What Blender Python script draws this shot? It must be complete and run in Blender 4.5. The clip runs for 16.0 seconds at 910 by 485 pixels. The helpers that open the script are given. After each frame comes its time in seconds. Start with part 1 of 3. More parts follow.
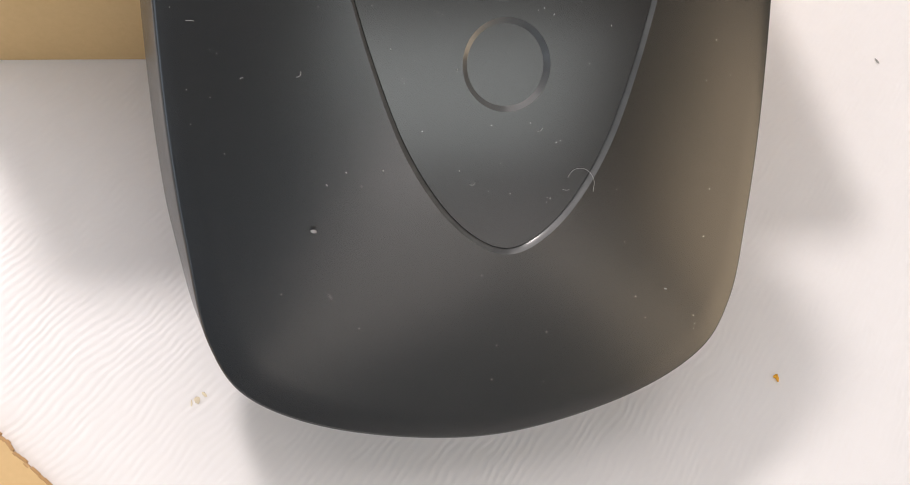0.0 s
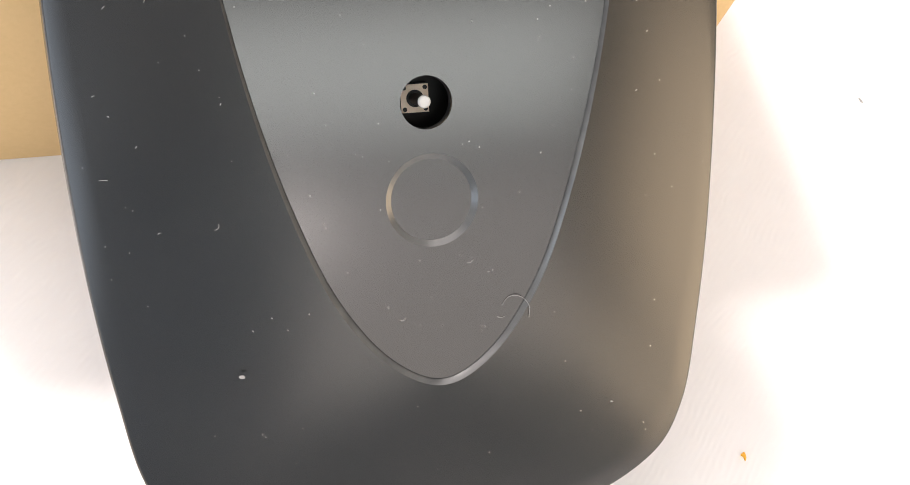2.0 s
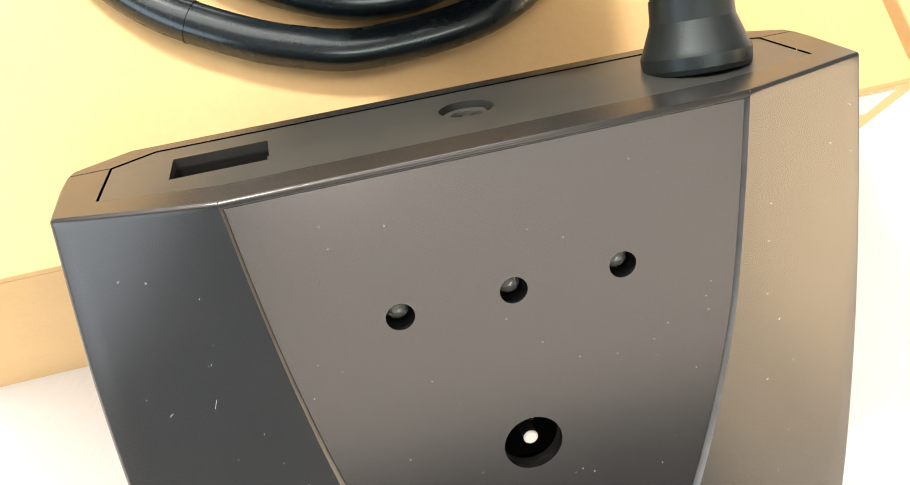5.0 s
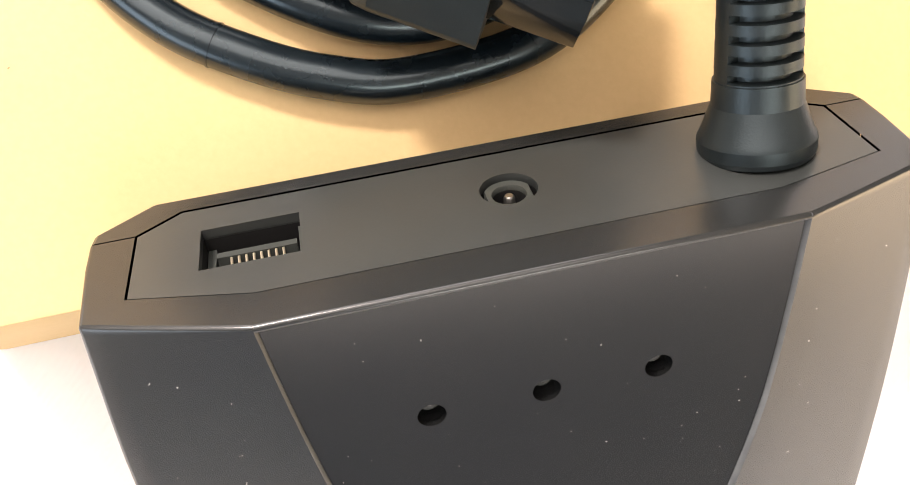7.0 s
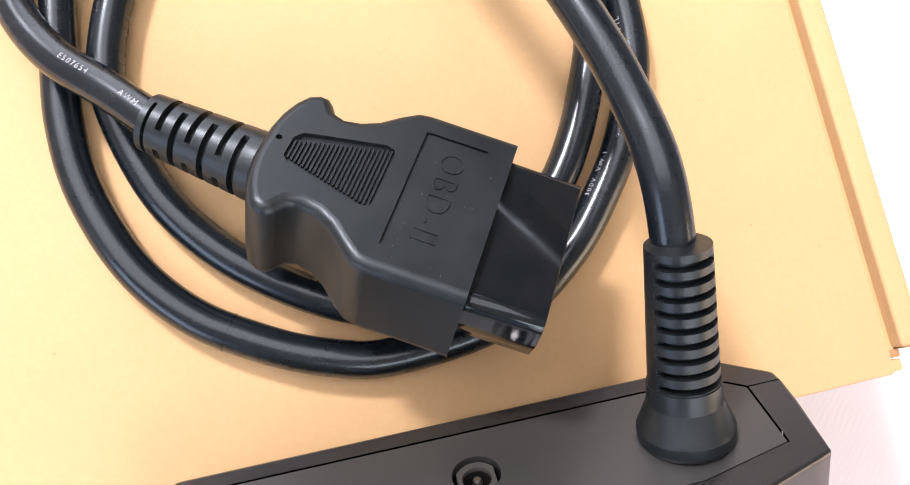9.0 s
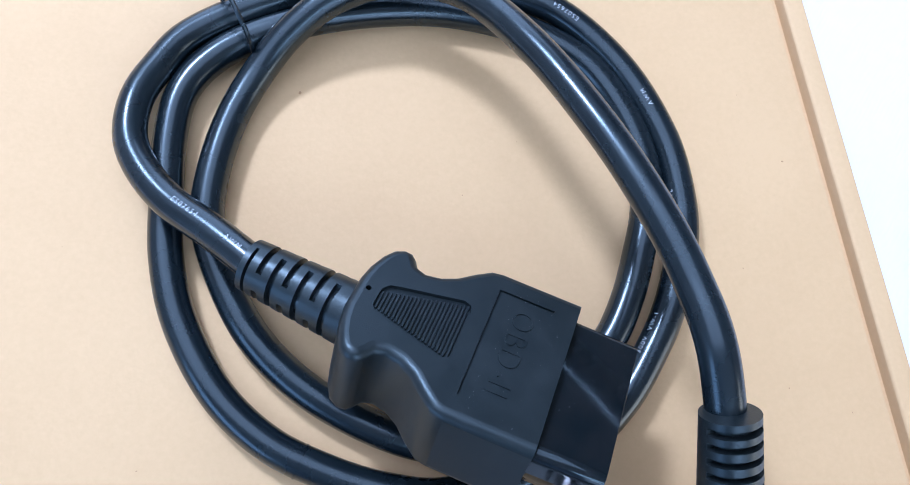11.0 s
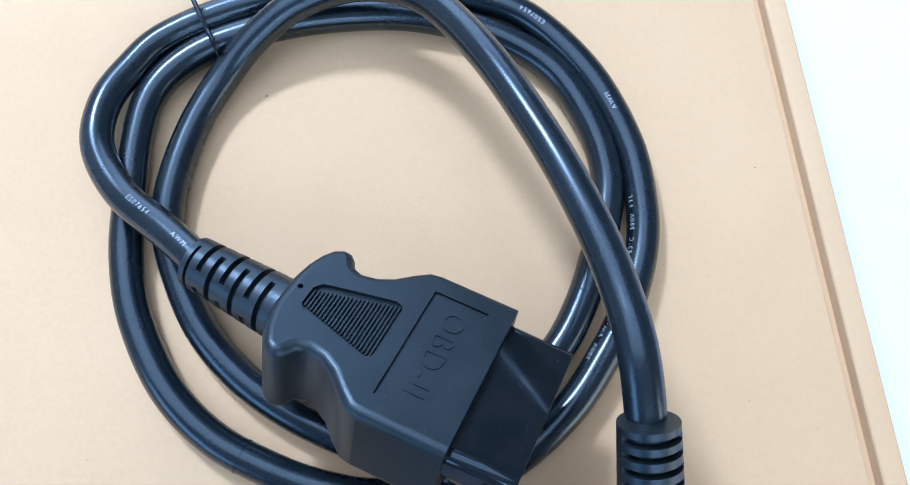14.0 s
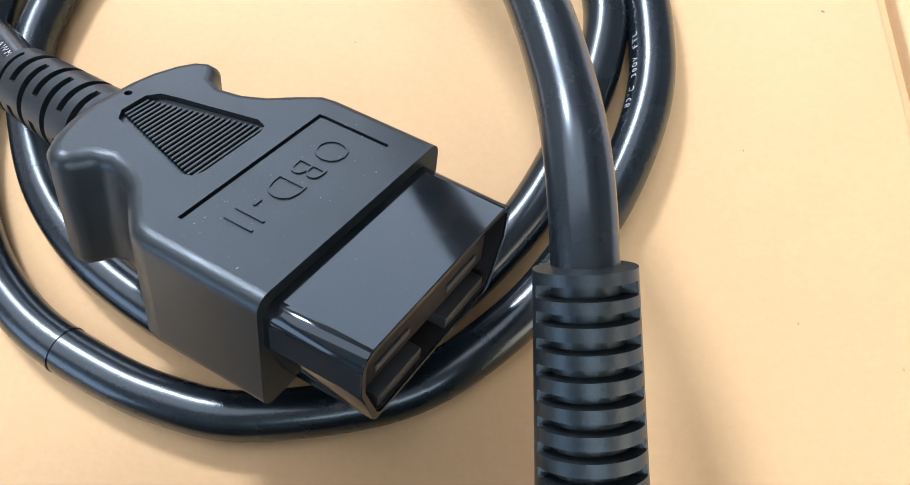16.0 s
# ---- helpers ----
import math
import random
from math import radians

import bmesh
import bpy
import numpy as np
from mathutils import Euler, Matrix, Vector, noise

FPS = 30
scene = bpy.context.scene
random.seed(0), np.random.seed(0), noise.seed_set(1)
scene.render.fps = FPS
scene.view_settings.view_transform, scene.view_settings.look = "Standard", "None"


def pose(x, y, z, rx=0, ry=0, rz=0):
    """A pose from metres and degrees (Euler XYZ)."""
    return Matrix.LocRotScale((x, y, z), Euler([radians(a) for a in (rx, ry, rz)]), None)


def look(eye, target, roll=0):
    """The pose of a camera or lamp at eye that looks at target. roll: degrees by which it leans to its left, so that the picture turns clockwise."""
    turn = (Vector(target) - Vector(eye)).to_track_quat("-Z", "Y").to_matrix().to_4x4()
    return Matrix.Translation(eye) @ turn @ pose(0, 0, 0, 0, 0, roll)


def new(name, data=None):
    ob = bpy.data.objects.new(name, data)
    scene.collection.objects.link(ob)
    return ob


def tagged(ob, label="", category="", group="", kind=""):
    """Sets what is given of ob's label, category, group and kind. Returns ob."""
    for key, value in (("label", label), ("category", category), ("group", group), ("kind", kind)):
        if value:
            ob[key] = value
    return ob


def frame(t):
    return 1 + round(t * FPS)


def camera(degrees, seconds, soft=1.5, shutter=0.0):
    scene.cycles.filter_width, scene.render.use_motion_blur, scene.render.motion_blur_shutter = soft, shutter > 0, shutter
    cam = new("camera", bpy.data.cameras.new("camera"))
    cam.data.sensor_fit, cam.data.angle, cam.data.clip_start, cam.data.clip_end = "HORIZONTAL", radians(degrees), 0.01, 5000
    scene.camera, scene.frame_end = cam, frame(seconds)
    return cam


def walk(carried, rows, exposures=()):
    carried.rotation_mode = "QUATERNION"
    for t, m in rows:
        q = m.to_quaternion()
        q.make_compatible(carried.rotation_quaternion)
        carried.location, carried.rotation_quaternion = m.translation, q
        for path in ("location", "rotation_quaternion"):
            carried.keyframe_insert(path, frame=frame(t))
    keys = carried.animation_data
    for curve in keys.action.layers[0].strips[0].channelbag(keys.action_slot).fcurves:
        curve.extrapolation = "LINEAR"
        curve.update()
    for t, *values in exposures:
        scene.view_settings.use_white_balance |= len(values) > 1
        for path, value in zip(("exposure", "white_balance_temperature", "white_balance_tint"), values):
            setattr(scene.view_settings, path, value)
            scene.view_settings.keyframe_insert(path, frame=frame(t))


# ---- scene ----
cam = camera(54.41, 16.0, soft=0.9)
PATH = [
    (0, -0.18560, -0.18931, 0.23224, 28.953, -13.465, -11.66),
    (0.5, -0.17226, -0.18198, 0.23938, 27.145, -14.992, -11.112),
    (1, -0.16533, -0.17447, 0.24406, 27.165, -13.943, -12.469),
    (1.5, -0.16399, -0.16956, 0.24512, 26.524, -12.8, -11.814),
    (2, -0.16007, -0.15815, 0.25269, 26.406, -10.906, -12.195),
    (2.5, -0.15895, -0.15010, 0.25833, 26.01, -9.277, -12.844),
    (3, -0.15395, -0.14099, 0.26080, 25.55, -6.708, -12.496),
    (3.5, -0.15017, -0.11714, 0.26362, 22.866, -5.215, -12.953),
    (4, -0.14870, -0.10271, 0.26836, 22.301, -4.654, -13.327),
    (4.5, -0.14944, -0.08362, 0.27057, 20.391, -6.052, -14.614),
    (5, -0.14780, -0.05987, 0.26848, 16.826, -5.584, -15.229),
    (5.2, -0.14605, -0.05653, 0.26710, 16.823, -4.738, -15.157),
    (7.3, -0.14167, -0.00307, 0.27465, 1.65, -6.312, -12.013),
    (7.5, -0.13927, 0.00300, 0.27946, 0.174, -6.148, -12.1),
    (8, -0.13477, 0.01433, 0.29106, 0.218, -5.238, -12.747),
    (8.5, -0.13404, 0.02118, 0.30440, 4.878, -5.581, -12.935),
    (9, -0.13124, 0.02528, 0.30737, 9.621, -5.444, -12.871),
    (9.5, -0.13471, 0.02720, 0.31081, 14.464, -5.463, -11.859),
    (10, -0.13889, 0.03403, 0.32029, 16.141, -5.312, -11.331),
    (10.2, -0.14504, 0.04049, 0.32237, 15.225, -6.502, -11.059),
    (12.3, -0.14642, 0.01894, 0.34318, 17.959, -3.875, -7.073),
    (12.5, -0.14483, 0.01795, 0.34867, 17.471, -3.822, -7.254),
    (13, -0.13418, 0.01941, 0.35216, 17.078, -2.976, -7.391),
    (13.5, -0.12232, 0.02442, 0.34325, 16.896, -2.125, -7.336),
    (14, -0.11215, 0.02792, 0.32758, 16.667, -0.973, -6.713),
    (14.5, -0.09926, 0.02380, 0.30344, 17.075, 0.45, -5.881),
    (15, -0.09200, 0.02165, 0.27427, 17.704, 3.57, -4.582),
    (15.5, -0.08043, 0.00754, 0.25739, 20.102, 4.743, -3.103),
    (16, -0.07461, 0.00168, 0.24829, 21.824, 5.542, -1.425),
]
EXPOSURES = [
    (0.0, -1.14, 6650, 18), (1.0, -1.08, 6700, 19), (1.6, -0.7, 6800, 19), (2.5, -0.04, 6700, 15), (3.0, 0.02, 6400, 9), (3.5, 0.05, 7000, 14), (5.0, 0.02, 7300, 17), (7.4, 0.0, 6950, 20), (8.0, -0.04, 6700, 21), (8.5, -0.16, 6550, 28), (9.0, -0.36, 6550, 31),
    (9.6, -0.64, 4800, 15), (10.2, -0.76, 4450, 20), (12.5, -0.82, 5000, 17), (14.0, -0.76, 4450, 16), (14.6, -0.66, 4300, 15), (15.0, -0.54, 4450, 16), (15.4, -0.46, 5450, 17), (16.0, -0.47, 5650, 20),
]
walk(cam, [(t, pose(*p)) for t, *p in PATH], exposures=EXPOSURES)

# ---- light: windows behind and to the side, one ceiling lamp beyond the box ----
H = 0.0936                       # height of the carton's lid above the table
ROOM_X, ROOM_Y0, ROOM_Y1 = 2.0, -2.0, 2.6
CEIL, FLOOR = 1.85, -0.75

world = bpy.data.worlds.new("world")
scene.world = world
world.use_nodes = True
sky = world.node_tree.nodes.new("ShaderNodeTexSky")
sky.sky_type = "NISHITA"
sky.sun_disc = False
sky.sun_elevation, sky.sun_rotation = radians(35), radians(200)
world.node_tree.links.new(sky.outputs[0], world.node_tree.nodes["Background"].inputs[0])
world.node_tree.nodes["Background"].inputs[1].default_value = 0.1


def area_lamp(name, eye, target, sx, sy, watts, color):
    data = bpy.data.lights.new(name, "AREA")
    data.shape, data.size, data.size_y = "RECTANGLE", sx, sy
    data.energy, data.color = watts, color
    ob = new(name, data)
    ob.matrix_world = look(eye, target)
    return ob


area_lamp("ceiling_lamp", (-0.70, 0.52, CEIL - 0.05), (-0.70, 0.52, 0), 2.30, 1.25, 31, (1.0, 0.98, 0.95))
area_lamp("ceiling_lamp", (-0.80, 1.50, CEIL - 0.05), (-0.80, 1.50, 0), 0.34, 0.34, 108, (1.0, 0.97, 0.93))
area_lamp("ceiling_lamp", (0.15, -1.62, CEIL - 0.05), (0.15, -1.62, 0), 1.50, 0.50, 21, (0.88, 1.0, 0.97))
area_lamp("back_window_light", (0.40, ROOM_Y0 + 0.02, 1.15), (0.40, 1, 1.15), 1.8, 1.15, 23, (1.0, 0.95, 0.85))
area_lamp("wall_lamp", (-0.12, ROOM_Y0 + 0.05, 1.53), (-0.12, 1, 1.53), 0.34, 0.11, 2.8, (1.0, 0.97, 0.93))
area_lamp("curtained_window_light", (ROOM_X - 0.02, -1.30, 0.47), (0, -1.30, 0.47), 1.40, 1.20, 36, (1.0, 0.80, 0.52))
area_lamp("curtained_window_light", (1.55, ROOM_Y0 + 0.02, 0.30), (1.55, 1, 0.30), 0.75, 0.80, 8, (1.0, 0.80, 0.52))
area_lamp("west_window_light", (-ROOM_X + 0.02, -0.98, 0.86), (0, -0.98, 0.86), 1.5, 0.90, 22, (0.66, 0.84, 1.0))
area_lamp("north_window_light", (-0.20, ROOM_Y1 - 0.02, 0.98), (-0.20, 0, 0.98), 1.7, 1.55, 36, (0.93, 0.98, 1.0))


# ---- materials ----
def material(name, color, rough=0.5, metal=0.0, grain=0.0, grain_scale=400.0, bump=0.0, bump_scale=900.0,
             color2=None, blotch=40.0, rough_var=0.0, transmission=0.0, ior=1.45, coat=0.0, sheen_tint=(1.0, 1.0, 1.0)):
    m = bpy.data.materials.new(name)
    m.use_nodes = True
    nt = m.node_tree
    b = nt.nodes["Principled BSDF"]
    b.inputs["Base Color"].default_value = (*color, 1)
    b.inputs["Roughness"].default_value = rough
    b.inputs["Metallic"].default_value = metal
    b.inputs["IOR"].default_value = ior
    b.inputs["Transmission Weight"].default_value = transmission
    b.inputs["Coat Weight"].default_value, b.inputs["Coat Roughness"].default_value = coat, 0.12
    b.inputs["Specular Tint"].default_value = (*sheen_tint, 1)
    co = nt.nodes.new("ShaderNodeTexCoord")
    if color2 is not None:
        big = nt.nodes.new("ShaderNodeTexNoise")
        big.inputs["Scale"].default_value, big.inputs["Detail"].default_value = blotch, 5
        fine = nt.nodes.new("ShaderNodeTexNoise")
        fine.inputs["Scale"].default_value, fine.inputs["Detail"].default_value = grain_scale, 3
        add = nt.nodes.new("ShaderNodeMath")
        add.operation = "MULTIPLY_ADD"
        add.inputs[1].default_value = grain
        mix = nt.nodes.new("ShaderNodeMix")
        mix.data_type = "RGBA"
        mix.inputs[6].default_value, mix.inputs[7].default_value = (*color, 1), (*color2, 1)
        for n in (big, fine):
            nt.links.new(co.outputs["Object"], n.inputs["Vector"])
        nt.links.new(fine.outputs[0], add.inputs[0])
        nt.links.new(big.outputs[0], add.inputs[2])
        ramp = nt.nodes.new("ShaderNodeMapRange")
        ramp.inputs[1].default_value, ramp.inputs[2].default_value = 0.3 + grain / 2, 0.7 + grain / 2
        nt.links.new(add.outputs[0], ramp.inputs[0])
        nt.links.new(ramp.outputs[0], mix.inputs[0])
        nt.links.new(mix.outputs[2], b.inputs["Base Color"])
        if rough_var:
            rr = nt.nodes.new("ShaderNodeMapRange")
            rr.inputs[3].default_value, rr.inputs[4].default_value = rough - rough_var, rough + rough_var
            nt.links.new(ramp.outputs[0], rr.inputs[0])
            nt.links.new(rr.outputs[0], b.inputs["Roughness"])
    if bump:
        nz = nt.nodes.new("ShaderNodeTexNoise")
        nz.inputs["Scale"].default_value, nz.inputs["Detail"].default_value = bump_scale, 4
        bp = nt.nodes.new("ShaderNodeBump")
        bp.inputs["Strength"].default_value, bp.inputs["Distance"].default_value = bump, 0.0002
        nt.links.new(co.outputs["Object"], nz.inputs["Vector"])
        nt.links.new(nz.outputs[0], bp.inputs["Height"])
        nt.links.new(bp.outputs[0], b.inputs["Normal"])
    return m


SHELL = material("shell_plastic", (0.014, 0.0155, 0.0155), 0.26, ior=1.62, bump=0.02, bump_scale=1800, color2=(0.018, 0.0195, 0.019), blotch=35, grain=0.3, rough_var=0.008)
REAR = material("rear_plastic", (0.030, 0.034, 0.033), 0.34, ior=1.62, bump=0.05, bump_scale=1800, color2=(0.038, 0.042, 0.040), blotch=40, grain=0.3, rough_var=0.03)
# paler than the shell: the edges' reflected ceiling light is put into the colour
RIM_SHINE = material("rim_shine_plastic", (0.060, 0.064, 0.066), 0.24, ior=1.7, color2=(0.085, 0.09, 0.09), blotch=120, grain=0.4)
PANEL = material("panel_plastic", (0.006, 0.0065, 0.007), 0.19, ior=1.58, bump=0.003, bump_scale=3200, color2=(0.008, 0.0085, 0.0085), blotch=45, grain=0.3, rough_var=0.003)
PVC = material("cable_pvc", (0.004, 0.007, 0.010), 0.27, ior=1.54, coat=0.2, sheen_tint=(0.76, 0.94, 1.0), bump=0.004, bump_scale=160, color2=(0.006, 0.010, 0.013), blotch=60, grain=0.2, rough_var=0.03)
MOULD = material("moulded_rubber", (0.007, 0.010, 0.011), 0.38, ior=1.51, sheen_tint=(0.76, 0.94, 1.0), bump=0.16, bump_scale=2600, color2=(0.011, 0.014, 0.015), blotch=90, grain=0.4, rough_var=0.05)
NOSE = material("nose_plastic", (0.004, 0.007, 0.009), 0.10, ior=1.50, sheen_tint=(0.76, 0.94, 1.0), bump=0.01, bump_scale=300, color2=(0.010, 0.011, 0.012), blotch=120, grain=0.3, rough_var=0.04)
LEDGE = material("ledge_plastic", (0.022, 0.026, 0.026), 0.38, color2=(0.030, 0.034, 0.034), blotch=300)
GREY = material("grey_plastic", (0.055, 0.06, 0.055), 0.30, color2=(0.045, 0.05, 0.045), blotch=200)
VOID = material("black_inside", (0.006, 0.006, 0.006), 0.6)
GOLD = material("contact_metal", (0.86, 0.76, 0.58), 0.3, metal=1.0)
STEEL = material("nickel_metal", (0.72, 0.70, 0.67), 0.28, metal=1.0)
TINPLATE = material("switch_cover", (0.80, 0.66, 0.54), 0.45, color2=(0.74, 0.58, 0.46), blotch=500)
STEM = material("switch_stem", (0.50, 0.51, 0.50), 0.5)
LENS = material("clear_lens", (0.62, 0.65, 0.64), 0.07, transmission=0.88)
PRINT = material("white_print", (0.58, 0.62, 0.64), 0.6)
CARD = material("kraft_card", (0.62, 0.425, 0.205), 0.75, bump=0.25, bump_scale=900, color2=(0.67, 0.465, 0.23), blotch=14, grain=0.5, grain_scale=700)
CARD_EDGE = material("kraft_edge", (0.42, 0.25, 0.11), 0.8, bump=0.4, bump_scale=1500, color2=(0.5, 0.31, 0.15), blotch=150)
LABEL = material("paper_label", (0.78, 0.76, 0.72), 0.6, bump=0.05)
DUST = material("dust", (0.31, 0.31, 0.305), 0.9)
CRUMB = material("orange_crumb", (0.85, 0.42, 0.03), 0.5)
SCRAP = material("straw_scrap", (0.70, 0.62, 0.46), 0.8)
WALL = material("wall_paint", (0.30, 0.29, 0.27), 0.9, color2=(0.27, 0.26, 0.24), blotch=3)
CEILING = material("ceiling_paint", (0.45, 0.44, 0.43), 0.9, color2=(0.42, 0.41, 0.40), blotch=3)
WALL_GREY = material("grey_wall_paint", (0.26, 0.31, 0.38), 0.9, color2=(0.24, 0.285, 0.35), blotch=3)
FLOOR_M = material("floor_boards", (0.20, 0.13, 0.08), 0.5, color2=(0.26, 0.17, 0.10), blotch=5)


def table_material():
    m = material("white_table", (0.80, 0.79, 0.79), 0.42, color2=(0.77, 0.76, 0.76), blotch=9, grain=0.3, grain_scale=160)
    nt = m.node_tree
    co = nt.nodes.new("ShaderNodeTexCoord")
    mp = nt.nodes.new("ShaderNodeMapping")
    mp.inputs["Rotation"].default_value = (0, 0, radians(-42))
    wv = nt.nodes.new("ShaderNodeTexWave")
    wv.bands_direction = "Y"
    wv.inputs["Scale"].default_value, wv.inputs["Distortion"].default_value = 150, 9
    wv.inputs["Detail"].default_value, wv.inputs["Detail Scale"].default_value = 2, 0.35
    bp = nt.nodes.new("ShaderNodeBump")
    bp.inputs["Strength"].default_value, bp.inputs["Distance"].default_value = 0.22, 0.0003
    nt.links.new(co.outputs["Object"], mp.inputs[0])
    nt.links.new(mp.outputs[0], wv.inputs[0])
    nt.links.new(wv.outputs["Fac"], bp.inputs["Height"])
    nt.links.new(bp.outputs[0], nt.nodes["Principled BSDF"].inputs["Normal"])
    return m


TABLE = table_material()


# ---- mesh tools ----
def mesh_of(name, bm, mat, smooth=0.0):
    bmesh.ops.recalc_face_normals(bm, faces=bm.faces)
    me = bpy.data.meshes.new(name)
    bm.to_mesh(me)
    bm.free()
    me.materials.append(mat)
    if smooth:
        me.shade_smooth()
        me.set_sharp_from_angle(angle=radians(smooth))
    return me


def part(name, bm, mat, parent, label="", smooth=40):
    ob = new(name, mesh_of(name, bm, mat, smooth))
    if parent is not None:
        ob.parent = parent
    return tagged(ob, label)


def empty(name, m=Matrix.Identity(4)):
    ob = new(name)
    ob.empty_display_size = 0.02
    ob.matrix_world = m
    return ob


def block(x0, x1, y0, y1, z0, z1, bevel=0.0, bm=None, seg=2):
    bm = bm or bmesh.new()
    r = bmesh.ops.create_cube(bm, size=1, matrix=Matrix.LocRotScale(
        ((x0 + x1) / 2, (y0 + y1) / 2, (z0 + z1) / 2), None, (abs(x1 - x0), abs(y1 - y0), abs(z1 - z0))))
    if bevel:
        es = list({e for v in r["verts"] for e in v.link_edges})
        bmesh.ops.bevel(bm, geom=es, offset=bevel, segments=seg, affect="EDGES", profile=0.5)
    return bm


def rings(loops, closed=True, cap0=False, cap1=False, bm=None):
    """Skin over a row of loops of equally many points."""
    bm = bm or bmesh.new()
    vs = [[bm.verts.new(p) for p in lp] for lp in loops]
    n = len(vs[0])
    for a, b in zip(vs, vs[1:]):
        for i in range(n if closed else n - 1):
            j = (i + 1) % n
            bm.faces.new((a[i], a[j], b[j], b[i]))
    if cap0:
        bm.faces.new(vs[0])
    if cap1:
        bm.faces.new(vs[-1])
    return bm


def circle(r, n, x=0.0, y=0.0):
    return [(x + r * math.cos(2 * math.pi * i / n), y + r * math.sin(2 * math.pi * i / n)) for i in range(n)]


def lathe(profile, n=40, m=Matrix.Identity(4), bm=None):
    """profile: rows of radius, height; the ends are closed."""
    loops = [[m @ Vector((x, y, h)) for x, y in circle(r, n)] for r, h in profile]
    return rings(loops, True, True, True, bm)


def plate(outer, holes, z0, z1, flip=None):
    """A sheet from z0 to z1 with round or square holes through it."""
    f = flip or (lambda x, y, z: (x, y, z))
    bm = bmesh.new()
    sides = []
    for z in (z0, z1):
        edges, loops = [], []
        for lp in (outer, *holes):
            vs = [bm.verts.new(f(x, y, z)) for x, y in lp]
            loops.append(vs)
            edges += [bm.edges.new((vs[i], vs[(i + 1) % len(vs)])) for i in range(len(vs))]
        bmesh.ops.triangle_fill(bm, edges=edges, use_beauty=True)
        sides.append(loops)
    for a, b in zip(*sides):
        for i in range(len(a)):
            j = (i + 1) % len(a)
            bm.faces.new((a[i], a[j], b[j], b[i]))
    return bm


def smooth_line(points, step):
    """Catmull-Rom through the points, resampled evenly."""
    p = [Vector(q) for q in points]
    p = [p[0] * 2 - p[1], *p, p[-1] * 2 - p[-2]]
    out = []
    for i in range(1, len(p) - 2):
        a, b, c, d = p[i - 1:i + 3]
        for k in range(16):
            t = k / 16
            out.append(0.5 * (2 * b + (c - a) * t + (2 * a - 5 * b + 4 * c - d) * t * t + (3 * b - a - 3 * c + d) * t ** 3))
    out.append(p[-2])
    if not step:
        return out
    lens = [0.0]
    for a, b in zip(out, out[1:]):
        lens.append(lens[-1] + (b - a).length)
    res, k = [], 0
    count = max(2, int(lens[-1] / step))
    for i in range(count + 1):
        s = lens[-1] * i / count
        while k < len(lens) - 2 and lens[k + 1] < s:
            k += 1
        u = (s - lens[k]) / max(1e-9, lens[k + 1] - lens[k])
        res.append(out[k].lerp(out[k + 1], u))
    return res


def tube(line, radius, n=20, bm=None):
    loops = []
    ref = None
    for i, c in enumerate(line):
        t = (line[min(i + 1, len(line) - 1)] - line[max(i - 1, 0)]).normalized()
        if ref is None:
            ref = t.orthogonal().normalized()
        ref = (ref - t * ref.dot(t)).normalized()
        b = t.cross(ref)
        loops.append([c + radius * (math.cos(2 * math.pi * k / n) * ref + math.sin(2 * math.pi * k / n) * b) for k in range(n)])
    return rings(loops, True, True, True, bm)


def bake(ob, cutters=(), bevel=0.0, segments=3, angle=40, smooth=40):
    """Bevel the object and cut the cutters out of it for good."""
    if bevel:
        md = ob.modifiers.new("bevel", "BEVEL")
        md.width, md.segments, md.limit_method, md.angle_limit = bevel, segments, "ANGLE", radians(angle)
    tools = []
    for bm in cutters:
        tool = new("tool", mesh_of("tool", bm, ob.data.materials[0]))
        tool.parent = ob.parent
        tools.append(tool)
        md = ob.modifiers.new("cut", "BOOLEAN")
        md.operation, md.object, md.solver = "DIFFERENCE", tool, "EXACT"
    bpy.context.view_layer.update()
    deps = bpy.context.evaluated_depsgraph_get()
    me = bpy.data.meshes.new_from_object(ob.evaluated_get(deps))
    ob.modifiers.clear()
    old = ob.data
    ob.data = me
    bpy.data.meshes.remove(old)
    for tool in tools:
        data = tool.data
        bpy.data.objects.remove(tool)
        bpy.data.meshes.remove(data)
    me.shade_smooth()
    me.set_sharp_from_angle(angle=radians(smooth))
    for p in me.polygons:
        if max(abs(c) for c in p.normal) > 0.9995:
            p.use_smooth = False
    return ob


def letters(text, size, depth=0.0, spacing=1.0, thin=0.0):
    """Mesh of a line of text in the built-in font, in x and y."""
    cu = bpy.data.curves.new("letters", "FONT")
    cu.body, cu.size, cu.extrude, cu.space_character, cu.resolution_u = text, size, depth, spacing, 3
    cu.align_x = "CENTER"
    cu.offset = -thin
    ob = new("letters", cu)
    bpy.context.view_layer.update()
    me = bpy.data.meshes.new_from_object(ob.evaluated_get(bpy.context.evaluated_depsgraph_get()))
    bpy.data.objects.remove(ob)
    bpy.data.curves.remove(cu)
    bm = bmesh.new()
    bm.from_mesh(me)
    bpy.data.meshes.remove(me)
    return bm


# ---- room and table ----
def structure(name, bm, mat, label, smooth=0):
    return tagged(part(name, bm, mat, None, label, smooth), category=name.split("_")[0], kind="structure")


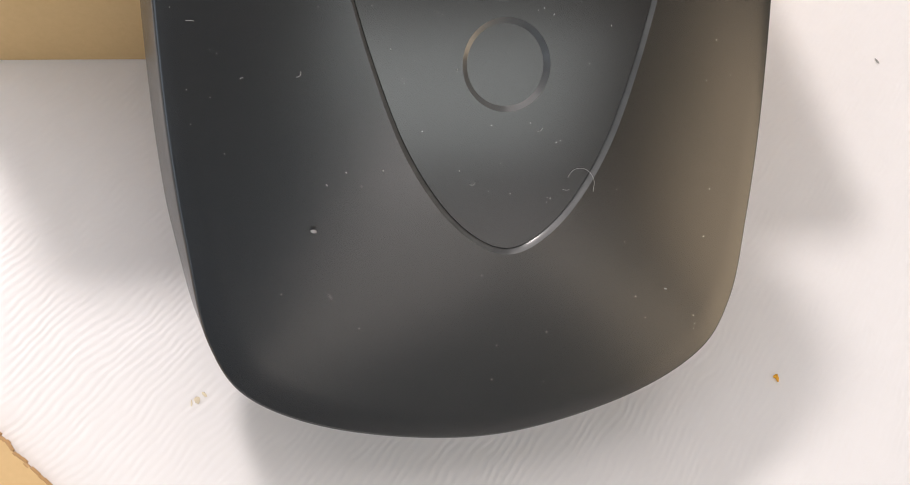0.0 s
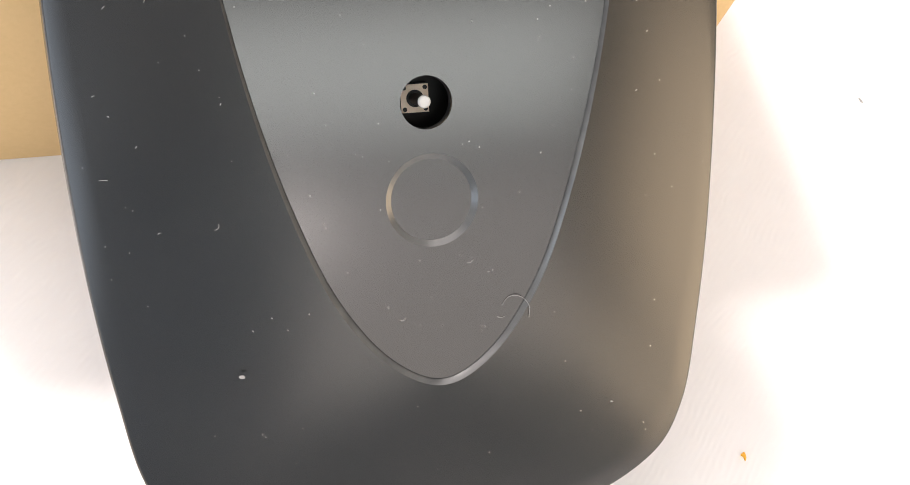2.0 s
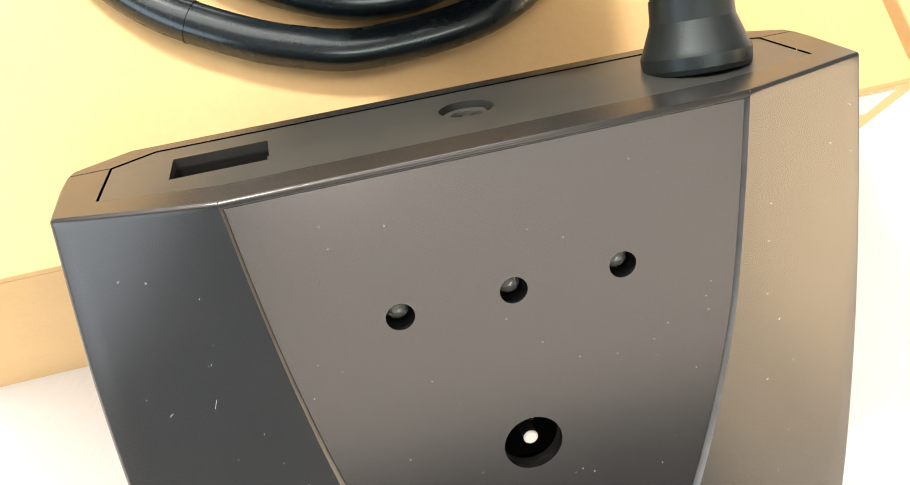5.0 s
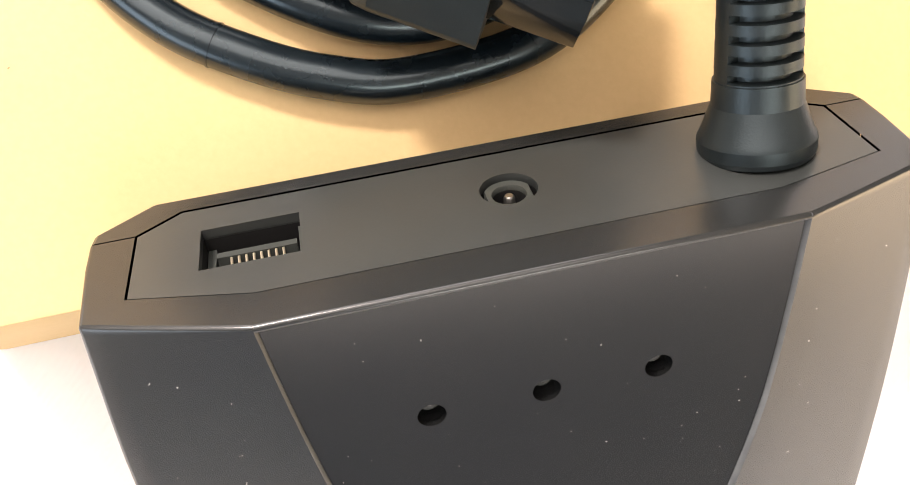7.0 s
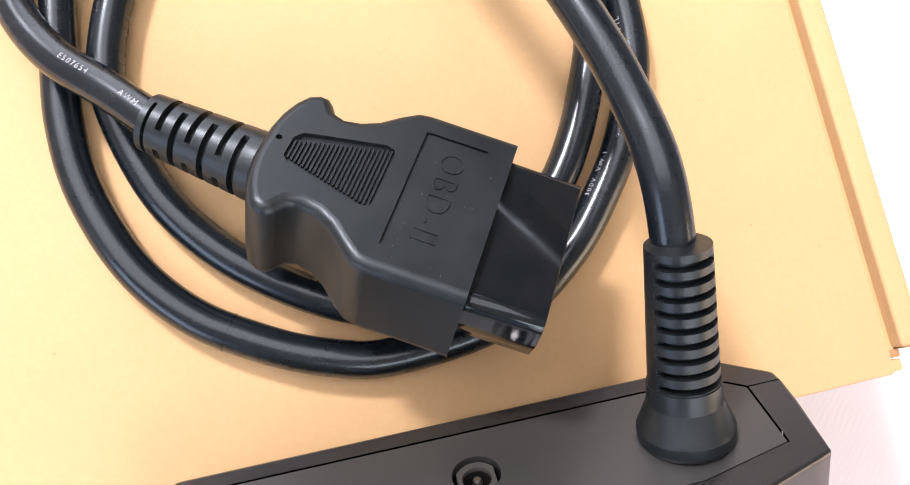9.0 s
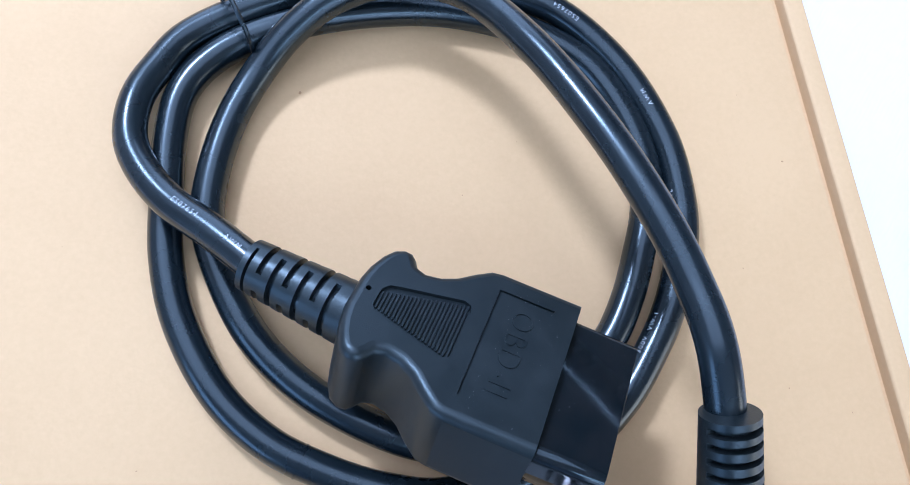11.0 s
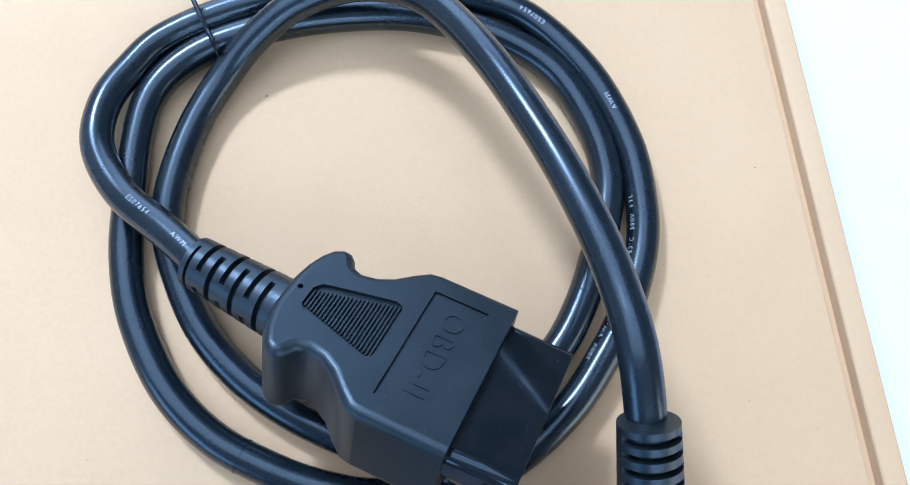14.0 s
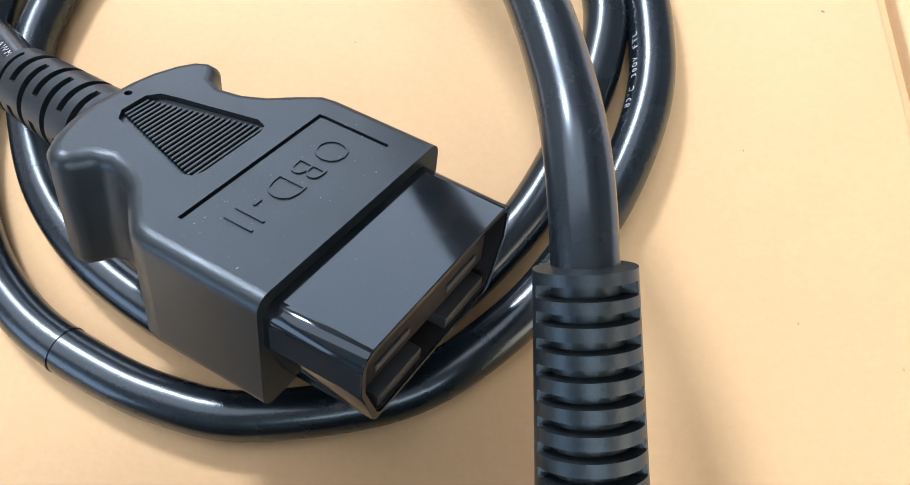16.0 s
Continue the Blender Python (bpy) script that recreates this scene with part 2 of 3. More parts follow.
structure("table_top", block(-1.1, 0.9, -0.55, 1.45, -0.03, 0.0, 0.003), TABLE, "white table top with faint embossed wavy grain")
T = 0.1
structure("floor", block(-ROOM_X, ROOM_X, ROOM_Y0, ROOM_Y1, FLOOR - T, FLOOR), FLOOR_M, "plain brown floor under the table")
structure("ceiling", block(-ROOM_X, ROOM_X, ROOM_Y0, ROOM_Y1, CEIL, CEIL + T), CEILING, "plain white painted ceiling")
structure("wall_north", block(-ROOM_X - T, ROOM_X + T, ROOM_Y1, ROOM_Y1 + T, FLOOR - T, CEIL + T), WALL, "plain light grey wall")
structure("wall_south", block(-ROOM_X - T, ROOM_X + T, ROOM_Y0 - T, ROOM_Y0, FLOOR - T, CEIL + T), WALL_GREY, "plain blue-grey painted wall")
structure("wall_west", block(-ROOM_X - T, -ROOM_X, ROOM_Y0, ROOM_Y1, FLOOR - T, CEIL + T), WALL, "plain light grey wall")
structure("wall_east", block(ROOM_X, ROOM_X + T, ROOM_Y0, ROOM_Y1, FLOOR - T, CEIL + T), WALL, "plain light grey wall")

# ---- carton ----
BW, BD = 0.2418, 0.33            # lid width and depth
carton = tagged(empty("cardboard_box", pose(0, 0, 0)), "closed brown kraft cardboard mailer box on the white table", "box")
lid = part("lid", block(-BW + 0.0012, -0.0012, 0.0004, BD, H - 0.003, H, 0.0010), CARD, carton, "flat brown kraft lid")
part("front_wall", block(-BW - 0.003, 0.003, 0.0006, 0.0036, 0.0, H - 0.0034, 0.0006), CARD, carton)
part("back_wall", block(-BW - 0.006, 0.006, BD + 0.0005, BD + 0.0035, 0.0, H), CARD, carton)


def side_wall(x0, x1, name="side_wall"):
    """A rolled double wall with a rounded fold on top that stops short of the front."""
    bm = block(min(x0, x1), max(x0, x1), 0.0065, BD, 0.0, H + 0.0007, 0.0009, None, 3)
    wall = part(name, bm, CARD, carton, "rolled double side wall of the box", 30)
    s = 1 if x1 > x0 else -1
    part("fold_end", block(x0 + s * 0.0016, x1 - s * 0.0014, 0.0060, 0.0067, H - 0.03, H - 0.0018), CARD_EDGE, wall, "open dark end of the fold")
    return wall


side_wall(0.0018, 0.0082)
side_wall(-BW - 0.0018, -BW - 0.0082)
part("lid_fold", block(-0.0014, 0.0022, 0.004, BD - 0.001, H - 0.008, H - 0.0042), CARD, carton)
part("lid_fold", block(-BW - 0.0022, -BW + 0.0014, 0.004, BD - 0.001, H - 0.008, H - 0.0042), CARD, carton)
part("corner_flap", block(-0.001, 0.0036, 0.0040, 0.0062, 0.001, H - 0.004, 0.0004), CARD_EDGE, carton)
part("corner_flap", block(-BW - 0.0036, -BW + 0.001, 0.0040, 0.0062, 0.001, H - 0.004, 0.0004), CARD_EDGE, carton)
part("paper_label", block(-0.075, -0.004, 0.0002, 0.0006, H - 0.0185, H - 0.005), LABEL, carton, "blank white paper label")

# a second piece of card lying on the table
scrap = [(-0.303, -0.061), (-0.2335, -0.1125), (-0.2300, -0.1162), (-0.2262, -0.1215), (-0.2200, -0.1285), (-0.2105, -0.140), (-0.238, -0.177), (-0.304, -0.142)]
card = tagged(empty("cardboard_sheet"), "loose brown cardboard sheet with a dark cut edge on the table", "cardboard")
part("sheet", plate(scrap, [], 0.0002, 0.0032), CARD, card)
bm = bmesh.new()
for a, b in zip(scrap[:6], scrap[1:6]):
    for k in range(6):
        p, q = Vector((*a, 0)).lerp(Vector((*b, 0)), k / 6), Vector((*a, 0)).lerp(Vector((*b, 0)), (k + 1) / 6)
        j = Vector((random.uniform(-3e-4, 3e-4), random.uniform(-3e-4, 3e-4), 0.0026))
        tube([p + j, q + j], 0.0007, 6, bm)
part("cut_edge", bm, CARD_EDGE, card, "dark ragged cut edge")

# ---- the diagnostic interface, leaning on the carton's front edge ----
U = Vector((0.99977, -0.01162, 0.01819)).normalized()
V = Vector((0.00256, -0.77295, -0.63446))
V = (V - U * V.dot(U)).normalized()
N = V.cross(U).normalized()
DEV = Matrix.Translation((-0.11460, -0.01101, 0.13922)) @ Matrix((U, -V, N)).transposed().to_4x4() @ Matrix.Scale(1.01, 4)
device = tagged(empty("diagnostic_interface", DEV), "black satin plastic vehicle diagnostic interface leaning against a cardboard box", "electronic device")
MM = 0.001


def d3(u, v, n):
    """A place on the device in millimetres: across, down from the rear edge, out of the panel."""
    return Vector((u * MM, -v * MM, n * MM))


CREASE = [(43.7, 0), (42.2, 18), (39.7, 40), (36, 60), (31, 79), (24.5, 97), (16.5, 110.3), (8, 118.4), (0, 121.3)]
EDGE = [(69.3, 0), (71.0, 30), (71.5, 60), (70.6, 92), (68.3, 118), (64.8, 140), (55.8, 154.2), (33, 164.6), (0, 169.6)]


def both(half_line):
    """The right half of an outline and its mirror image as one smooth line, from rear left round the tip to rear right."""
    full = [(-x, y, 0) for x, y in half_line] + [(x, y, 0) for x, y in half_line[-2::-1]]
    return [(p.x, p.y) for p in smooth_line(full, 0)]


crease = [(x * 1.004 + 0.9 * min(1.0, y / 40), y * 1.006) for x, y in both(CREASE)]
edge = [(x * 1.011 - 0.4 * min(1.0, y / 30), y) for x, y in both(EDGE)]


def offset(line, side, tip):
    out = []
    for i, (x, y) in enumerate(line):
        x0, y0 = line[max(i - 1, 0)]
        x1, y1 = line[min(i + 1, len(line) - 1)]
        t = Vector((x1 - x0, y1 - y0)).normalized()
        k = min(1.0, max(0.0, (y - 120) / 45))
        d = side * (1 - k) + tip * k
        out.append((x - t.y * d, y + t.x * d) if i not in (0, len(line) - 1) else (x + (d if x > 0 else -d), 0.0))
    return out


def drawn_in(line, most):
    """A line set inwards, widest round the tip and narrow along the sides."""
    out = []
    for i, (x, y) in enumerate(line):
        (x0, y0), (x1, y1) = line[max(i - 1, 0)], line[min(i + 1, len(line) - 1)]
        t = Vector((x1 - x0, y1 - y0)).normalized()
        d = most * (0.35 + 0.65 * min(1.0, max(0.0, (y - 25) / 80)))
        out.append((x + t.y * d, y - t.x * d) if 0 < i < len(line) - 1 else (x - math.copysign(d, x), 0.0))
    return out


def wing_point(i, t):
    """On the sloping wing: outline index and the share of the way from the crease to the edge."""
    (a, b), (c, d) = crease[i], edge[i]
    return a + (c - a) * t, b + (d - b) * t, -8.5 * t ** 1.05


loops = [[d3(x, y, 0) for x, y in crease]]
for t in (0.12, 0.25, 0.4, 0.55, 0.7, 0.85, 1.0):
    loops.append([d3(*wing_point(i, t)) for i in range(len(edge))])
mid = [(x * (1 + 0.024 * min(1.0, y / 28) * max(0.0, 1 - max(0.0, y - 110) / 40)), y) for x, y in offset(edge, 1.1, 0.4)]
low = [(x * (1 + 0.022 * min(1.0, y / 28) * max(0.0, 1 - max(0.0, y - 110) / 40)), y) for x, y in offset(edge, 1.2, 0.2)]
loops.append([d3(x, y, -24) for x, y in mid])
loops.append([d3(x, y, -30.8) for x, y in low])
bm = rings(loops, False)
bm.verts.ensure_lookup_table()
n = len(edge)
ends = [[bm.verts[k * n + j] for k in range(len(loops))] for j in (0, n - 1)]
inner = [bm.verts.new(d3(u, 0, w)) for u, w in [(63.6, -30.8), (63.6, -13.2), (43.4, -8.3), (-43.4, -8.3), (-63.6, -13.2), (-63.6, -30.8)]]
bm.faces.new(ends[0][::-1] + ends[1] + inner)
s0, s1 = bm.verts.new(d3(-43.6, 1.4, 0)), bm.verts.new(d3(43.6, 1.4, 0))
s2, s3 = bm.verts.new(d3(-43.6, 1.4, -1.3)), bm.verts.new(d3(43.6, 1.4, -1.3))
bm.faces.new((ends[0][0], ends[1][0], s1, s0))
bm.faces.new((s0, s1, s3, s2))
bmesh.ops.remove_doubles(bm, verts=bm.verts[:], dist=1e-6)
upper = part("upper_shell", bm, SHELL, device)
bake(upper, (), 0.0016, 4, 40)
# the sloping edge that runs round the panel, its bright highlight painted as paler plastic
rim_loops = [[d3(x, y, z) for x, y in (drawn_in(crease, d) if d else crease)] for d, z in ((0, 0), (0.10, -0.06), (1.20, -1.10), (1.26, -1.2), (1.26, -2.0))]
part("panel_rim", rings(rim_loops, False), RIM_SHINE, upper, "sloping edge round the panel", 45)

under = offset(edge, 0.8, 0.0)
floor_line = offset(edge, -9.0, -2.4)
loops = [[d3(x, y, -31.15) for x, y in low], [d3(x, y, -34) for x, y in under], [d3(x, y, -41.2) for x, y in floor_line]]
bm = rings(loops, False)
bm.verts.ensure_lookup_table()
bm.faces.new([bm.verts[2 * n + i] for i in range(n)])
ends = [[bm.verts[k * n + j] for k in range(3)] for j in (0, n - 1)]
inner = [bm.verts.new(d3(u, 0, w)) for u, w in [(-63.6, -31.15), (-56, -36.6), (56, -36.6), (63.6, -31.15)]]
bm.faces.new(ends[0] + ends[1][::-1] + inner[::-1])
lower = part("lower_shell", bm, SHELL, device)
bake(lower, (), 0.0008, 2, 32)

# recessed top panel
LED_V, LED_U, BUTTON_V, DIMPLE_V = 26.7, 19.9, 58.9, 79.8
inset = drawn_in(crease, 1.34)
outer = [(x, max(y, 1.55)) for x, y in inset]
holes = [circle(2.5, 24, u, LED_V) for u in (-LED_U, 0, LED_U)] + [circle(5.6, 40, 0, BUTTON_V), circle(10.2, 56, 0.35, DIMPLE_V)]
panel = part("top_panel", plate(outer, holes, -0.95, -2.4, d3), PANEL, device, "smooth tongue-shaped black panel", 30)
recess = part("button_recess", plate(circle(8.9, 56, 0.35, DIMPLE_V), [], -2.0, -2.4, d3), PANEL, panel, "round shallow finger recess", 30)
# slope of the recess, its bright crescent likewise painted in the paler colour
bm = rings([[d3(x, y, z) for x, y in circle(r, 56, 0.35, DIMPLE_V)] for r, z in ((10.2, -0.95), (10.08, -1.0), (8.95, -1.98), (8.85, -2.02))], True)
part("recess_edge", bm, RIM_SHINE, recess, "sloping edge of the recess", 50)
bm = rings([[d3(x, y, z) for x, y in circle(r, 40, 0, BUTTON_V)] for r, z in ((5.6, -2.3), (5.6, -4.2))], True)
part("button_well", bm, VOID, panel)
part("circuit_board", block(-0.03, 0.03, -(BUTTON_V + 14) * MM, -(LED_V - 12) * MM, -0.0174, -0.0159), VOID, device)
switch = part("push_switch", block(-0.0032, 0.0032, -(BUTTON_V + 3.2) * MM, -(BUTTON_V - 3.2) * MM, -0.0159, -0.0124, 0.0003), VOID, device, "small square push switch inside the open hole")
part("cover_plate", block(-0.0031, 0.0031, -(BUTTON_V + 3.1) * MM, -(BUTTON_V - 3.1) * MM, -0.0124, -0.0121), TINPLATE, switch, "pale metal cover plate")
for su in (-1, 1):
    for sv in (-1, 1):
        part("rivet", lathe([(0.0005, -0.0122), (0.0005, -0.0119)], 12, Matrix.Translation(d3(su * 2.35, BUTTON_V + sv * 2.35, 0))), VOID, switch)
part("collar", lathe([(0.0019, -0.0122), (0.0019, -0.0116)], 24, Matrix.Translation(d3(0, BUTTON_V, 0))), VOID, switch)
stem = part("stem", lathe([(0.0014, -0.0030), (0.0014, -0.0028), (0.0011, -0.0025)], 24, Matrix.Translation(d3(0, BUTTON_V, 0))), STEM, switch, "round grey plunger")
part("shaft", lathe([(0.0013, -0.0119), (0.0013, -0.0030)], 24, Matrix.Translation(d3(0, BUTTON_V, 0))), VOID, stem, "black plunger shaft")
for u in (-LED_U, 0, LED_U):
    lamp = part("indicator_lamp", lathe([(2.2 * MM, -0.009)] + [(2.2 * MM * math.cos(a), (-5.3 + 2.2 * math.sin(a)) * MM) for a in [k * 0.25 for k in range(6)]] + [(0.0002, -0.00311)], 24, Matrix.Translation(d3(u, LED_V, 0))),
                LENS, device, "clear indicator lamp sunk in a round hole", 60)
    part("lead_frame", block((u - 0.6) * MM, (u + 0.9) * MM, -(LED_V + 0.8) * MM, -(LED_V - 0.5) * MM, -0.0085, -0.0052), GREY, lamp)
    part("lamp_sleeve", rings([[d3(x, y, z) for x, y in circle(2.5, 24, u, LED_V)] for z in (-2.0, -8.0)], True), PANEL, lamp)

# rear plate with its sockets
SOCK = (-52.3, -35.4, -29.2, -17.4)
JACK = (0.8, -23.8)


def rearwards(x, y, z):
    """Rear plate: across, out of the panel, depth into the device."""
    return d3(x, z, y)


rim = [(-63.2, -13.5), (-63.2, -30.9), (-55.8, -36.2), (55.8, -36.2), (63.2, -30.9), (63.2, -13.5), (43.3, -8.7), (-43.3, -8.7)]
sock = [(SOCK[0], SOCK[2]), (SOCK[1], SOCK[2]), (SOCK[1], SOCK[3]), (SOCK[0], SOCK[3])]
rear = part("rear_plate", plate(rim, [sock, circle(5.1, 40, *JACK)], 0.15, 2.2, rearwards), REAR, device, "flat black end plate with sockets", 30)
socket = part("network_socket", rings([[rearwards(x, y, z) for x, y in sock] for z in (1.9, 13)], True, False, True), VOID, device, "black eight-pin network socket with pale metal contacts", 20)
bm = block(SOCK[0] * MM + 0.0008, SOCK[1] * MM - 0.0012, -0.0125, -0.0022, (SOCK[3] - 1.6) * MM, (SOCK[3] - 0.2) * MM)
block(SOCK[0] * MM + 0.0002, (SOCK[0] + 1.6) * MM, -0.0125, -0.0046, SOCK[2] * MM, (SOCK[3] - 1.0) * MM, 0, bm)
block((SOCK[1] - 0.7) * MM, SOCK[1] * MM - 0.0002, -0.0125, -0.0030, SOCK[2] * MM, (SOCK[3] - 1.0) * MM, 0, bm)
block(SOCK[0] * MM + 0.002, (SOCK[1] - 1.2) * MM, -0.0125, -0.0034, (SOCK[2] + 3.0) * MM, (SOCK[2] + 4.5) * MM, 0, bm)
part("insert", bm, GREY, socket)
for k in range(8):
    x = (SOCK[0] + 4.4 + k * 1.27) * MM
    line = [Vector((x, -0.0038, (SOCK[2] + 4.5) * MM)), Vector((x, -0.0042, (SOCK[2] + 5.6) * MM)), Vector((x, -0.0064, (SOCK[2] + 8.0) * MM))]
    part("contact", tube(line, 0.00026, 8), GOLD, socket, "thin pale metal contact")
jm = Matrix.Translation(rearwards(*JACK, 0)) @ Euler((radians(-90), 0, 0)).to_matrix().to_4x4()
jack = part("power_jack", rings([[jm @ Vector((x * MM, y * MM, -z * MM)) for x, y in circle(5.1, 40)] for z in (1.9, 11)], True, False, True), VOID, device, "round low-voltage power jack with a centre pin")
loops = []
for r, z, flat in ((4.7, 9, 1), (4.7, 1.6, 1), (4.5, 1.3, 1), (3.1, 1.3, 0), (2.95, 1.6, 0), (2.95, 2.4, 0)):
    lp = []
    for k in range(48):
        a = 2 * math.pi * k / 48
        rr = r * (min(1.0, 0.86 / max(abs(math.cos(a)), 1e-6)) if flat else 1.0)
        lp.append(jm @ Vector((rr * math.cos(a) * MM, rr * math.sin(a) * MM, -z * MM)))
    loops.append(lp)
part("barrel", rings(loops), GREY, jack, "black barrel with flat sides", 35)
part("bore", rings([[jm @ Vector((x * MM, y * MM, -z * MM)) for x, y in circle(2.95, 40)] for z in (2.3, 10)], True, False, True), VOID, jack, "black bore of the jack")
part("centre_pin", lathe([(0.00105, -0.010), (0.00105, -0.0020), (0.0007, -0.0015)], 16, jm), STEEL, jack, "silver centre pin")

# ---- the cable: one lead from the plug, two and a half turns, up to the device ----
ZB = H


def at(points):
    return [Vector((x * MM, y * 1.012 * MM, ZB + z * MM)) for x, y, z in points]


CR = 0.0045
LEAD = at([(-144, 75.0, 26.5), (-154, 82, 24.5), (-163, 90, 22), (-174, 102, 18), (-184.8, 113, 14.2), (-191.5, 124, 11.5), (-194, 134, 9.5), (-191.8, 145, 8), (-185.8, 154.5, 6.2), (-177, 163.5, 5)])
TURN1 = at([(-160, 170.5, 4.5), (-140, 174.3, 4.3), (-118, 174.6, 4.3), (-100, 172.5, 4.3), (-87, 168.5, 4.3), (-71, 160, 4.3), (-56.5, 141, 4.3), (-48.8, 119, 4.4), (-47.8, 101, 4.4), (-50.2, 87, 4.4),
            (-56.8, 72, 4.4), (-65, 60, 4.4), (-77.5, 46.5, 4.4), (-97, 34.8, 4.4), (-124, 31.8, 4.4), (-140, 35.3, 4.4), (-153.9, 41.8, 4.4), (-167.8, 51.3, 4.4), (-178.9, 65.2, 4.4), (-186.2, 84, 4.4)])
TURN2 = at([(-188.2, 101, 4.4), (-187, 117, 4.4), (-185, 133, 4.3), (-181, 146, 4.3), (-173, 155, 4.3), (-160, 161.5, 4.3), (-140, 165.5, 4.3), (-118, 165.7, 4.3), (-100, 162.8, 4.3), (-82, 155.5, 4.3), (-66.5, 143, 4.3),
            (-58.5, 126, 4.3), (-56, 110, 4.3), (-58.5, 97, 4.3), (-63, 86, 4.3), (-69, 74, 4.3), (-77, 63, 4.3), (-91, 50.5, 4.3), (-108, 44, 4.3), (-120, 43, 4.3)])
TURN3 = at([(-132, 46, 4.3), (-146, 54, 4.3), (-159, 65, 4.3), (-169, 79, 4.3), (-175, 96, 4.3), (-177, 110, 4.3), (-174, 124, 4.3), (-168, 138, 4.3), (-159.5, 150, 5.5), (-149, 159.5, 9.5), (-136, 166, 13.5), (-119, 167.3, 17.5),
            (-102.3, 157.5, 25), (-90, 135.8, 35), (-80, 110.3, 42.5), (-73.1, 88.5, 46.8), (-68.8, 69.5, 49), (-67.2, 50, 50)])
BASE = DEV @ d3(45.3, 0, -22)
TOP = Vector((-0.0675, 0.0398, H + 0.0498))
cable_points = LEAD + TURN1 + TURN2 + TURN3 + [TOP.lerp(BASE, 0.5), BASE]
cable_line = smooth_line(cable_points, 0.0025)
cable = tagged(empty("diagnostic_cable", pose(0, 0, 0)), "coiled glossy black cable with moulded plug on a cardboard box", "cable")
jacket = part("jacket", tube(cable_line, CR, 28), PVC, cable, "glossy black cable jacket", 80)


k = min(range(len(cable_line)), key=lambda i: (cable_line[i] - Vector((-0.1605, 0.0462, H + CR))).length)
along = (cable_line[k + 1] - cable_line[k - 1]).normalized()
part("seam_ring", tube([cable_line[k] - along * 0.0002, cable_line[k], cable_line[k] + along * 0.0002], CR + 0.00018, 28), PVC, jacket, "raised seam across the cable jacket", 30)


def lay_print(text, near, size, turn):
    """White lettering that follows the upper side of the jacket, read towards the plug, centred at a place."""
    k = min(range(len(cable_line)), key=lambda i: (cable_line[i] - near).length)
    bm = letters(text, size, 0.0, 1.3, 0.00003)
    for v in bm.verts:
        f = k - v.co.x / 0.0025
        i = int(math.floor(f))
        c = cable_line[i].lerp(cable_line[i + 1], f - i)
        t = (cable_line[i - 1] - cable_line[i + 2]).normalized()
        up = (Vector((0, 0, 1)) - t * t.z).normalized()
        side = up.cross(t)
        a = (v.co.y - size * 0.35) / CR + turn
        v.co = c + (CR + 0.00006) * (math.cos(a) * up + math.sin(a) * side)
    return bm


for text, place in (("E507654", (-0.1795, 0.1075)), ("AWM  2464", (-0.1655, 0.0945)), ("E507654", (-0.071, 0.160)), ("AWM 2464", (-0.090, 0.172)), ("80°C  300V  FTL", (-0.047, 0.093)), ("300V  VW-1", (-0.062, 0.062)), ("AWM", (-0.053, 0.131))):
    z = 0.013 if place[0] < -0.15 else 0.0043
    part("printed_marking", lay_print(text, Vector((*place, H + z)), 0.0020, 0.9 if -0.065 < place[0] and place[1] < 0.12 else 0.15), PRINT, jacket, "small white printed lettering", 0)


def ribbed(length, r0, r1, first, pitch, gap, depth, windows, n=72, step=0.00022):
    """A flexible sleeve along z with rows of slots; windows gives for each row the angles where the slot is open."""
    loops = []
    count = int(length / step)
    for k in range(count + 1):
        h = length * k / count
        r = r0 + (r1 - r0) * h / length
        row = int((h - first) // pitch)
        inside = h > first and (h - first) % pitch < gap and h < length - 0.0016
        lp = []
        for i in range(n):
            a = 2 * math.pi * i / n
            open_ = inside and math.cos(2 * (a - windows(row))) > -0.72
            rr = r - depth if open_ else r
            lp.append((rr * math.cos(a), rr * math.sin(a), h))
        loops.append(lp)
    return rings(loops, True, True, True)


axis = (TOP - BASE).normalized()
sleeve_m = Matrix.Translation(BASE) @ axis.to_track_quat("Z", "Y").to_matrix().to_4x4()
LEN = (TOP - BASE).length
relief = part("strain_relief", ribbed(LEN - 0.0125, 0.0074, 0.0066, (LEN - 0.0125 - 0.0031) % 0.0033, 0.0033, 0.0014, 0.0019, lambda row: math.pi / 2), MOULD, cable, "ribbed black rubber strain relief standing on the device", 35)
relief.matrix_world = sleeve_m @ Matrix.Translation((0, 0, 0.0125))
bm = lathe([(0.0098, -0.0012), (0.0102, -0.0002), (0.0103, 0.0020), (0.0101, 0.0027), (0.0098, 0.0032), (0.0081, 0.0078), (0.0079, 0.0083), (0.0077, 0.0126)], 48)
foot = part("flange", bm, MOULD, relief, "flared round rubber foot", 16)
foot.matrix_parent_inverse = Matrix.Identity(4)
foot.matrix_local = Matrix.Translation((0, 0, -0.0125))

